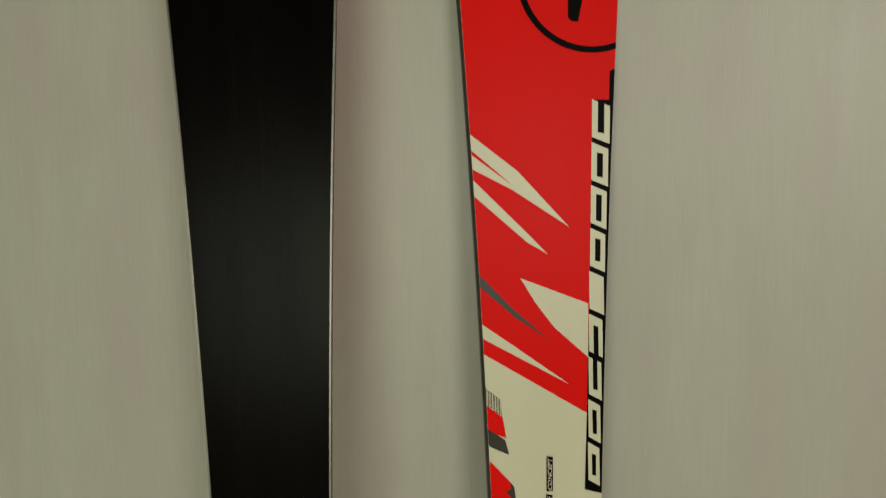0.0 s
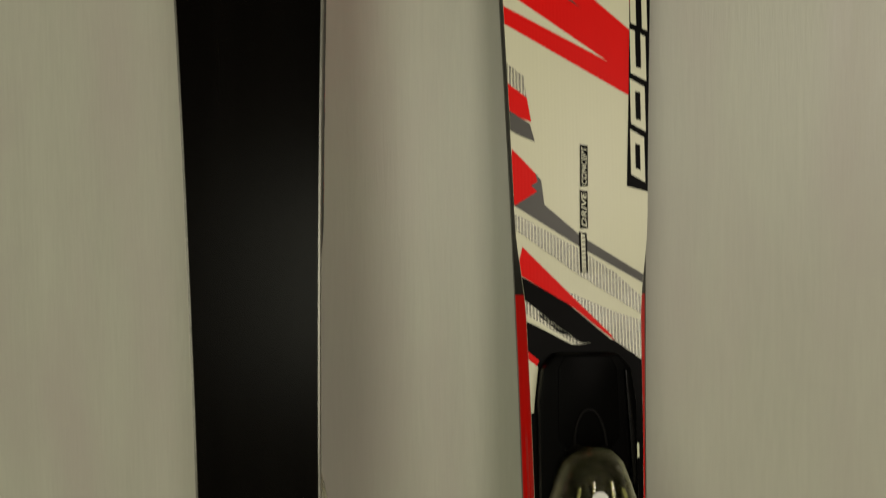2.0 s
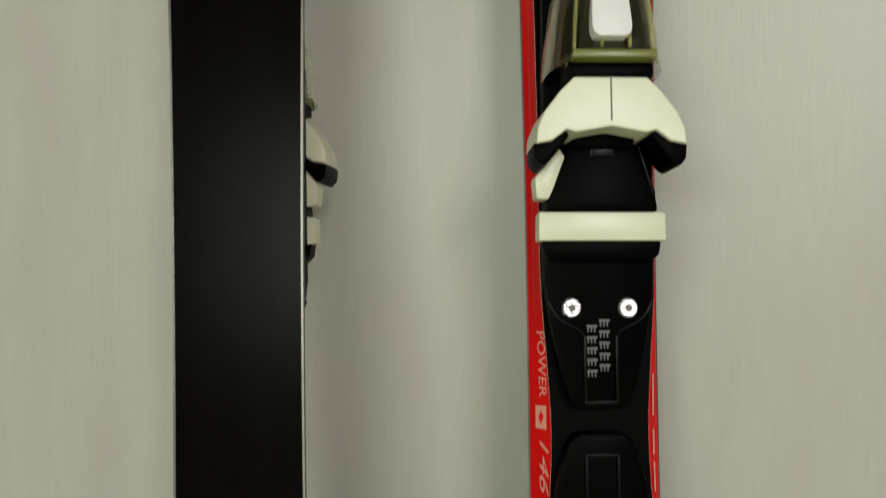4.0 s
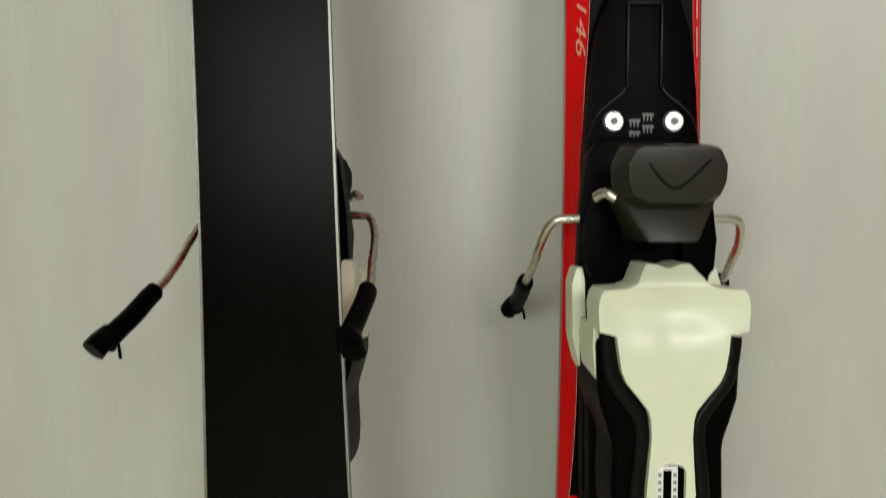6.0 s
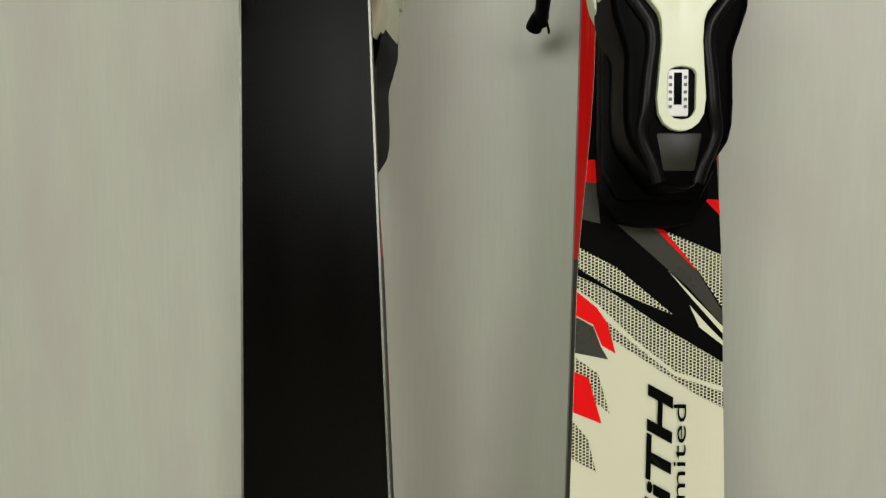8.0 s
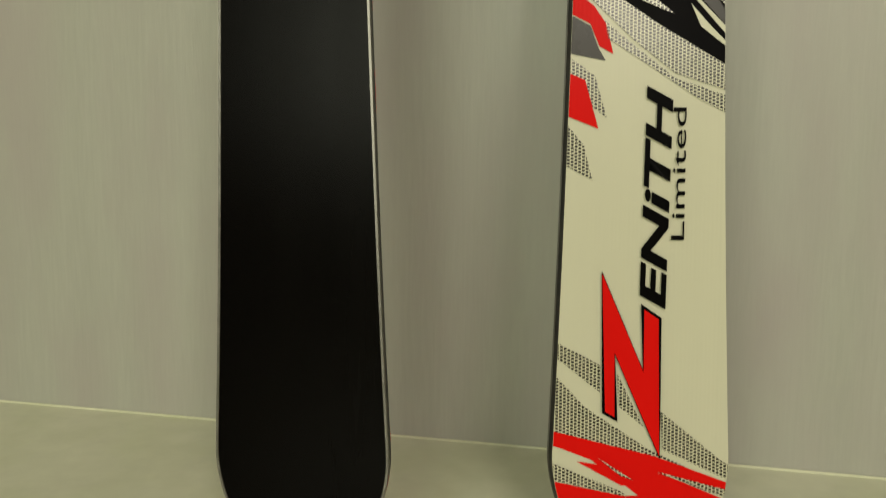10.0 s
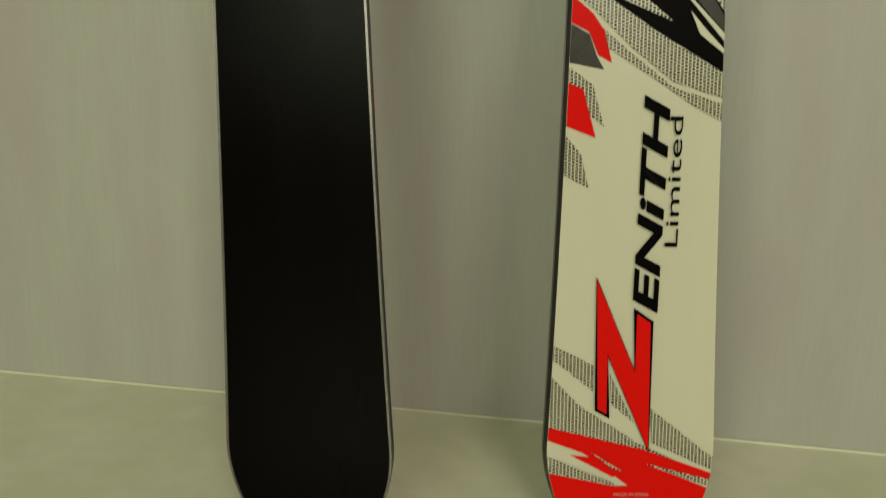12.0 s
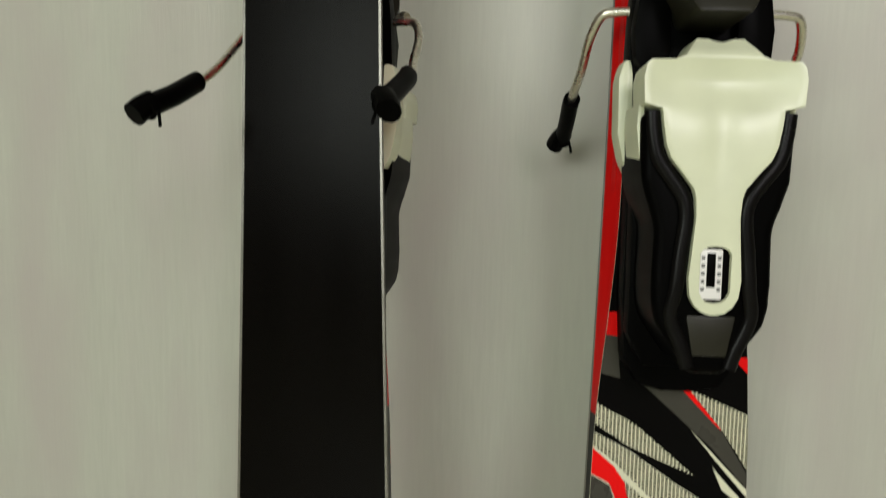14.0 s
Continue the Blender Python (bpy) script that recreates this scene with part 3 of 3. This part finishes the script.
for plate, zs, ztick, zslot in ((toe_plate, 666.2, 634, (619, 652)), (heel_plate, 537.6, 515, (553, 593))):
    for x in (-14.5, 14.2):
        bm = bmesh.new()
        bmesh.ops.create_cone(bm, cap_ends=True, segments=28, radius1=0.0051, radius2=0.0043, depth=0.0016, matrix=Matrix.Translation((x / 1000, DECK - 0.0094, zs / 1000)) @ Matrix.Rotation(radians(90), 4, "X"))
        screw = part("screw", bm, zinc, plate, "bright zinc screw head")
        bm = bmesh.new()
        bmesh.ops.create_cone(bm, cap_ends=True, segments=6, radius1=0.0019, radius2=0.0019, depth=0.0008, matrix=Matrix.Translation((x / 1000, DECK - 0.0101, zs / 1000)) @ Matrix.Rotation(radians(90), 4, "X"))
        part("socket", bm, tick_mat, screw)
    for x in (-8.8, 7.2):
        part("rail", slab(x, x + 1.6, zslot[0], zslot[1], DECK - 0.008, DECK - 0.0103, 0.0005), rim_plastic, plate)
    bar_z = zslot[1] if plate is heel_plate else zslot[0]
    part("rail", slab(-8.8, 8.8, bar_z - 0.8, bar_z + 0.8, DECK - 0.008, DECK - 0.0103, 0.0005), rim_plastic, plate)
    for col, x in enumerate((-7.0, -0.6)):
        for k in range(5):
            z = ztick + k * 5.6 + col * 2.8
            if plate is heel_plate and z > 541:
                continue
            part("scale_mark", slab(x, x + 5.4, z, z + 1.2, DECK - 0.0084, DECK - 0.0090, 0), tick_mat, plate)
            for q in range(3):
                part("scale_tick", slab(x + 0.4 + q * 1.7, x + 1.1 + q * 1.7, z - 2.3, z, DECK - 0.0084, DECK - 0.0090, 0), tick_mat, plate)
# sloping collar between plate and screws
for sgn in (-1, 1):
    part("shoulder_line", tube([(sgn * 0.0082, DECK - 0.0086, 0.5555), (sgn * 0.0105, DECK - 0.0088, 0.551), (sgn * 0.022, DECK - 0.0088, 0.541), (sgn * 0.0262, DECK - 0.0082, 0.530)], 0.0007, 6), rim_plastic, heel_plate)
    part("shoulder_line", tube([(sgn * 0.0082, DECK - 0.0086, 0.6515), (sgn * 0.0105, DECK - 0.0088, 0.655), (sgn * 0.021, DECK - 0.0088, 0.661), (sgn * 0.0262, DECK - 0.0082, 0.669)], 0.0007, 6), rim_plastic, toe_plate)

part("clip_tab", slab(26.3, 28.6, 843, 851, DECK - 0.002, DECK - 0.0075, 0.0006), white_plastic, toe_plate, "tiny ivory clip")
for z0, z1 in ((0.571, 0.586), (0.590, 0.603), (0.610, 0.632)):
    bm = bmesh.new()
    bm.faces.new([bm.verts.new((x, skin_y(x, z) - 0.0005, z)) for x, z in ((0.0288, z0), (0.0303, z0), (0.0303, z1), (0.0288, z1))])
    part("side_print_bar", bm, pale_orange, ski)

# --- toe piece ---
toe = part("toe_body", prism(mirrored([(6, 838), (16, 826), (20, 800), (20, 778), (15, 745)]), DECK - 0.008, DECK - 0.024, 0.003), black_plastic, binding)
part("toe_core", prism(mirrored([(5, 832), (9, 815), (10, 788), (8, 786)]), DECK - 0.023, DECK - 0.034, 0.002, 0.9), black_plastic, toe)
# smoked cover: arches growing wider and higher towards the boot
bm = bmesh.new()
rows = []
for z, w, h in ((0.8522, 0.0060, 0.015), (0.8500, 0.0110, 0.020), (0.8438, 0.0168, 0.0265), (0.8320, 0.0208, 0.0325), (0.8200, 0.0242, 0.0370), (0.8060, 0.0262, 0.0405), (0.7920, 0.0278, 0.0430), (0.7830, 0.0288, 0.0440)):
    row = []
    for k in range(17):
        a = math.pi * k / 16
        x, y = math.copysign(abs(math.cos(a)) ** 0.75, math.cos(a)) * w, abs(math.sin(a)) ** 0.62 * h
        row.append(bm.verts.new((x, DECK - 0.008 - y * 0.94, z - (0.002 * abs(math.cos(a)) if z < 0.79 else 0))))
    rows.append(row)
for a, b in zip(rows, rows[1:]):
    for k in range(16):
        bm.faces.new((a[k], a[k + 1], b[k + 1], b[k]))
bmesh.ops.solidify(bm, geom=bm.faces[:], thickness=0.0016)
cover = part("cover", bm, smoke_plastic, toe, "smoked olive see-through cover")
for x in (-0.0125, 0.0125, -0.0062, 0.0062):
    part("cover_rib", tube([(x * 0.75, DECK - 0.0425, 0.838), (x, DECK - 0.0490, 0.812), (x * 1.06, DECK - 0.0510, 0.787)] if abs(x) < 0.01 else [(x * 0.9, DECK - 0.0385, 0.834), (x * 1.35, DECK - 0.0450, 0.812), (x * 1.5, DECK - 0.0465, 0.787)], 0.0009, 6), lime_plastic, cover)
part("cover_lip", prism(mirrored([(19.5, 786.5), (20, 782.5)]), DECK - 0.030, DECK - 0.0495, 0.001), material("olive_lip", (0.26, 0.27, 0.05), 0.3, transmission=0.4), cover, "yellow-green lip of the cover")
dial = part("dial", prism(mirrored([(1.6, 834), (3.6, 832.4), (5.2, 829), (6.6, 824), (7.7, 817), (8.5, 809), (9.0, 801), (9.2, 797), (9.0, 794), (8.0, 791.8), (6.2, 790.6)]), DECK - 0.047, DECK - 0.0515, 0.0012, tilt=-0.22), white_dial, toe, "white force scale window")
dial.location.x = -0.0025
part("pointer", slab(-1.9, 1.9, 807.5, 821.5, DECK - 0.049, DECK - 0.0518, 0.0003), black_plastic, dial)
for x in (-5.4, 4.2):
    for k in range(4):
        part("scale_bar", slab(x + 0.5 * k * (1 if x < 0 else -1), x + 1.3 + 0.5 * k * (1 if x < 0 else -1), 805.6 + 4.4 * k, 807.6 + 4.4 * k, DECK - 0.0485, DECK - 0.0517 + 0.0008 * (k > 2), 0), tick_mat, dial)
part("collar", prism(mirrored([(20.5, 783), (20.5, 776)]), DECK - 0.012, DECK - 0.041, 0.0015), black_plastic, toe)
wing_half = [(1.0, 776.5), (18, 776.5), (25, 769.5), (33, 759), (36.4, 751), (37, 743.5), (29, 745), (22, 750.5), (17, 749), (1.0, 752)]
wings = part("toe_jaw", prism(wing_half[1:-1] + [(1, 752), (-1, 752)] + [(-x, z) for x, z in reversed(wing_half[1:-1])] + [(-1, 776.5), (1, 776.5)], DECK - 0.012, DECK - 0.040, 0.005, 0.97, 4), white_plastic, toe, "ivory toe jaw with two wings")
part("seam", slab(-0.35, 0.35, 755, 776.4, DECK - 0.036, DECK - 0.0404, 0), tick_mat, wings)
for sgn in (-1, 1):
    o = [(37, 744.5), (36.4, 737.5), (33.5, 733.8), (30.5, 734.5), (19.5, 748.5), (22, 751.5), (29, 746)]
    part("wing_pad", prism([(sgn * x, z) for x, z in o], DECK - 0.012, DECK - 0.0375, 0.003), black_plastic, wings)
pedal = part("toe_pedal", prism(mirrored([(15, 752), (20, 740), (27, 722), (28.5, 714)]), DECK - 0.006, DECK - 0.019, 0.003), black_plastic, binding, "black sliding toe pedal")
part("rib", prism(mirrored([(6, 750), (6.5, 741)]), DECK - 0.018, DECK - 0.0205, 0.001), rim_plastic, pedal)
part("rib", prism([(17, 748), (19, 747), (26.5, 722), (24.5, 722)], DECK - 0.018, DECK - 0.0205, 0.001), rim_plastic, pedal)
part("side_tab", prism([(-21, 746), (-18, 741), (-24, 724), (-27, 720), (-33, 720.5), (-34, 731)], DECK - 0.006, DECK - 0.0185, 0.0015), white_plastic, pedal, "ivory side tab")
part("friction_bar", prism([(-31.8, 714), (31.8, 714), (32, 699.5), (-32, 699.5)], DECK - 0.006, DECK - 0.0180, 0.0015), white_plastic, binding, "ivory glide bar under the boot sole")
part("bar_bed", prism(mirrored([(30, 700), (29, 693), (26, 690)]), DECK - 0.006, DECK - 0.0160, 0.0015), black_plastic, binding)

# --- heel piece ---
HEEL = DECK - 0.056
part("heel_track", prism(mirrored([(23, 530), (28, 522), (31, 495), (32, 468), (27.5, 452), (27, 345), (20, 330)]), DECK - 0.006, DECK - 0.017, 0.003), black_plastic, binding)
for sgn in (-1, 1):
    part("cheek", prism([(sgn * x, z) for x, z in ((18, 508), (25, 507), (29, 498), (31, 482), (30, 468), (26, 463), (14, 459), (14, 490))], DECK - 0.012, DECK - 0.024, 0.003), black_plastic, binding)
    part("brake_housing", prism([(sgn * x, z) for x, z in ((29.0, 469.5), (33.5, 469), (35.6, 461), (35.2, 436), (32.5, 424), (28.6, 416.5), (27.6, 428))], DECK - 0.002, DECK - 0.017, 0.0022), white_plastic, binding, "ivory housing beside the heel track")
PEDAL = DECK - 0.012
pedal = part("brake_pedal", prism(mirrored([(17.5, 524.0), (21, 522.5), (24.6, 515), (24.4, 507), (21.8, 500), (13.5, 496)]), PEDAL - 0.033, PEDAL - 0.0480, 0.0014, 0.84, 2, tilt=0.10), grey_plastic, binding, "charcoal brake pedal with bevelled faces")
part("pedal_stem", prism(mirrored([(22.4, 503), (12.4, 485), (10.6, 482)]), DECK - 0.014, PEDAL - 0.0400, 0.002, tilt=-0.40), grey_plastic, pedal)
part("pedal_crease", tube([(-0.0125, PEDAL - 0.0483, 0.5150), (-0.001, PEDAL - 0.0474, 0.5045), (0.0135, PEDAL - 0.0487, 0.5165)], 0.0006, 6), rim_plastic, pedal)
part("spring_end", tube([(-0.0300, DECK - 0.041, 0.5010), (-0.0265, DECK - 0.045, 0.5030), (-0.0225, DECK - 0.047, 0.5005)], 0.0023, 10), steel_wire, pedal, "bright spring wire end")
housing = part("heel_housing", prism(mirrored([(32, 443), (31.8, 434), (31, 415), (27.5, 404), (24.5, 395), (25.0, 372), (24.6, 362), (22.8, 354), (13.5, 341), (7, 333)]), DECK - 0.010, HEEL + 0.0036, 0.004, 0.97, 3), black_plastic, binding, "black heel housing")
LEVER = ((473.4, 5.0), (472.6, 9.6), (468.5, 12.5), (464.2, 15.4), (462.6, 19.5), (462.0, 29.5), (460.0, 31.2), (455.0, 32.2), (444.6, 31.6), (442.8, 24.2), (436.0, 23.4), (428.0, 22.0), (423.0, 20.0), (416.0, 14.2), (411.0, 10.4), (407.0, 9.2), (399.0, 8.8), (388.5, 9.5), (374.0, 10.6), (367.0, 9.8), (363.0, 7.6), (360.6, 4.6), (359.6, 1.5))
WINDOW = ((387.8, 0.0), (387.4, 3.0), (386.4, 5.2), (384.5, 6.3), (369.0, 6.2), (366.5, 5.0), (365.0, 3.2), (364.4, 0.0))


def along(table, z):
    """The half width in mm that a table of (z, half width), falling in z, gives at z."""
    if z >= table[0][0] or z <= table[-1][0]:
        return 0.0 if table is WINDOW else table[0 if z >= table[0][0] else -1][1]
    for (za, wa), (zb, wb) in zip(table, table[1:]):
        if za >= z >= zb:
            return wa + (wb - wa) * (za - z) / (za - zb)


def lever_y(x, z):
    dish = 0.0056 * math.exp(-((z - 0.4545) / 0.0115) ** 2) * max(0.0, 1 - (x / 0.031) ** 2) + 0.0012 * math.exp(-(x / 0.006) ** 2) * math.exp(-((z - 0.43) / 0.02) ** 2)
    return HEEL - 0.002 * smooth_step(0.36, 0.45, z) + dish + 0.010 * smooth_step(0.463, 0.474, z)


levels = sorted({z for z, w in LEVER} | {z for z, w in WINDOW} | {472 - 3.0 * k for k in range(37)}, reverse=True)
bm = bmesh.new()
for sgn in (-1, 1):
    rows = []
    for z in levels:
        outer, inner = along(LEVER, z), along(WINDOW, z)
        xs = [sgn * (inner + (outer - inner) * g / 9) / 1000 for g in range(10)]
        row = []
        for x in xs:
            up = z / 1000 - 0.0026 * math.exp(-(x / 0.0055) ** 2) * smooth_step(0.4655, 0.472, z / 1000)
            row.append(bm.verts.new((x, lever_y(x, up), up)))
        rows.append(row)
    for a, b in zip(rows, rows[1:]):
        for g in range(9):
            bm.faces.new((a[g], a[g + 1], b[g + 1], b[g]))
bmesh.ops.remove_doubles(bm, verts=bm.verts[:], dist=2e-5)
ext = bmesh.ops.extrude_face_region(bm, geom=bm.faces[:])
for v in [g for g in ext["geom"] if isinstance(g, bmesh.types.BMVert)]:
    v.co.y = v.co.y + (0.006 if v.co.z < 0.4415 else 0.024)
bmesh.ops.recalc_face_normals(bm, faces=bm.faces)
rim = [e for e in bm.edges if len(e.link_faces) == 2 and e.calc_face_angle() > 1.1 and all(abs(v.co.y - lever_y(v.co.x, v.co.z)) < 0.0002 for v in e.verts)]
bmesh.ops.bevel(bm, geom=rim, offset=0.0009, segments=2, profile=0.5, affect="EDGES", clamp_overlap=True)
lever = part("heel_lever", bm, white_plastic, binding, "ivory heel lever with dished top and window")
for sgn in (-1, 1):
    part("lever_cheek", prism([(sgn * x, z) for x, z in ((29.5, 446), (32.0, 446), (32.4, 436), (31.2, 425), (29.6, 419), (29.0, 430))], DECK - 0.020, HEEL + 0.0085, 0.0012), white_plastic, lever)
part("window_well", slab(-6.4, 6.4, 363, 388.5, HEEL + 0.004, HEEL + 0.0025, 0), black_plastic, lever)
scale = part("scale_plate", slab(-6.0, 3.2, 366, 386.5, HEEL + 0.004, HEEL + 0.0008, 0.0006), white_dial, lever, "white release scale plate")
part("pointer", slab(-3.2, 0.2, 371, 385, HEEL + 0.003, HEEL + 0.0003, 0.0002), black_plastic, scale)
for x in (-5.4, 1.1):
    for k in range(5):
        part("scale_bar", slab(x, x + 1.3, 369.5 + 3.2 * k, 370.8 + 3.2 * k, HEEL + 0.003, HEEL + 0.0004, 0), tick_mat, scale)
for sgn in (-1, 1):
    path = [(27.4, 442), (26.6, 433), (24.2, 423), (17.6, 413.5), (13.2, 406.5), (12.0, 398), (13.6, 384), (14.8, 370), (16.2, 358), (11, 345), (8.5, 337)]
    part("housing_rim", tube([(sgn * x / 1000, HEEL + (0.0022 if z > 365 else 0.0036), z / 1000) for x, z in path], 0.0030, 12, 0.55), rim_plastic, housing)
part("latch_pad", prism(mirrored([(10.2, 359), (7, 342)]), HEEL + 0.012, HEEL + 0.0028, 0.0012), grey_plastic, housing)
part("toe_of_housing", prism(mirrored([(21.5, 366), (21, 355), (12.5, 341), (6.5, 332.5)]), DECK - 0.012, HEEL + 0.0075, 0.005, 0.95, 3), black_plastic, housing)

# --- brake ---
for sgn in (-1, 1):
    out, wide = (0.0012, 0.0045) if sgn > 0 else (-0.0006, 0.0012)
    arm = part("brake_arm", tube([(sgn * (x + wide * smooth_step(0.027, 0.038, x) + 0.0024 * math.exp(-((x - 0.0425) / 0.004) ** 2)), y, z) for x, y, z in ((0.026, -0.020, 0.4915), (0.036, -0.0185, 0.4915), (0.0405, -0.0165, 0.4895), (0.0440, -0.0080, 0.4800), (0.0465, 0.0050, 0.4690), (0.0490, 0.0170, 0.4605), (0.0497 + out * 0.3, 0.0290, 0.4550))], 0.0022, 10), steel_wire, binding, "bent plated brake wire")
    bm = tube([(sgn * (x + wide), y, z) for x, y, z in ((0.0495 + out * 0.25, 0.0235, 0.4575), (0.0498 + out * 0.35, 0.0290, 0.4550), (0.0498 + out * 0.6, 0.0430, 0.4487), (0.0500 + out, 0.0600, 0.4420), (0.0500 + out, 0.0640, 0.4390))], 0.0043, 12, 1.2)
    pad = part("brake_foot", bm, black_plastic, arm, "black plastic brake foot")
    part("foot_claw", tube([(sgn * (x + wide), y, z) for x, y, z in ((0.0495 + out, 0.0600, 0.4435), (0.0522 + out, 0.0640, 0.4405), (0.0540 + out, 0.0675, 0.4370))], 0.0050, 10, 1.25), black_plastic, pad)
    part("mould_tag", tube([(sgn * (x + out + wide), y, z) for x, y, z in ((0.0468, 0.060, 0.4390), (0.0456, 0.061, 0.4350), (0.0452, 0.0615, 0.4325))], 0.0008, 5), black_plastic, pad)

binding.location.x = -0.0015
tagged(ski, "red, cream and black alpine ski leaning with its top side out", "ski", "pair of skis")
other = copy_thing(ski, LEAN @ pose(-0.0782, 0.0082, 0.0007, 0.49, -1.19, 0) @ pose(0, 0, 0, 0, 0, 170))
tagged(other, "alpine ski turned round, black base out, binding to the wall", "ski", "pair of skis")
ski.matrix_basis = LEAN @ pose(0.0914, 0, 0)

bm = bmesh.new()
bmesh.ops.create_uvsphere(bm, u_segments=20, v_segments=12, radius=0.0052)
for v in bm.verts:
    v.co = Vector((v.co.x * 0.95, v.co.y, max(-0.0043, v.co.z * 0.9) + 0.0006 * math.sin(v.co.x * 900)))
plug = mesh_object("rubber_stop", bm, rubber)
plug.matrix_world = pose(0.0995, -0.0150, 0.0043)
tagged(plug, "small cloudy rubber stop on the floor under the ski tail", "rubber stop")

# ---- the room ----


def room_box(name, x0, x1, y0, y1, z0, z1, mat, label, category, m=Matrix()):
    bm = bmesh.new()
    bmesh.ops.create_cube(bm, size=1, matrix=Matrix.LocRotScale(((x0 + x1) / 2, (y0 + y1) / 2, (z0 + z1) / 2), None, (x1 - x0, y1 - y0, z1 - z0)))
    ob = mesh_object(name, bm, mat, False)
    ob.matrix_world = m
    return tagged(ob, label, category, "", "structure")


TURN = pose(0, WALL_Y, 0, 0, 0, WALL_TURN)
room_box("floor", -2.2, 2.2, -3.6, 0.0, -0.08, 0.0, floor_mat, "white glossy board floor with faint marks", "floor", TURN)
room_box("wall_north", -2.2, 2.2, 0.0, 0.10, -0.08, 2.70, wall_mat, "pale grey-beige painted wall with faint vertical streaks", "wall", TURN)
# Unseen walls and ceiling, added to close the room and shape its reflections.
room_box("wall_south", -2.2, 2.2, -3.70, -3.60, -0.08, 2.70, room_mat, "unseen dark wall added to close the room", "wall", TURN)
room_box("wall_west", -2.3, -2.2, -3.7, 0.10, -0.08, 2.70, room_mat, "unseen dark wall added to close the room", "wall", TURN)
room_box("wall_east", 2.2, 2.3, -3.7, 0.10, -0.08, 2.70, room_mat, "unseen dark wall added to close the room", "wall", TURN)
room_box("ceiling", -2.3, 2.3, -3.7, 0.10, 2.70, 2.80, ceiling_mat, "unseen dim ceiling added to close the room", "ceiling", TURN)
room_box("trim", -2.2, 2.2, -0.0013, -0.0002, 0.0, 0.0013, floor_mat, "thin pale strip where wall and floor meet", "trim", TURN)
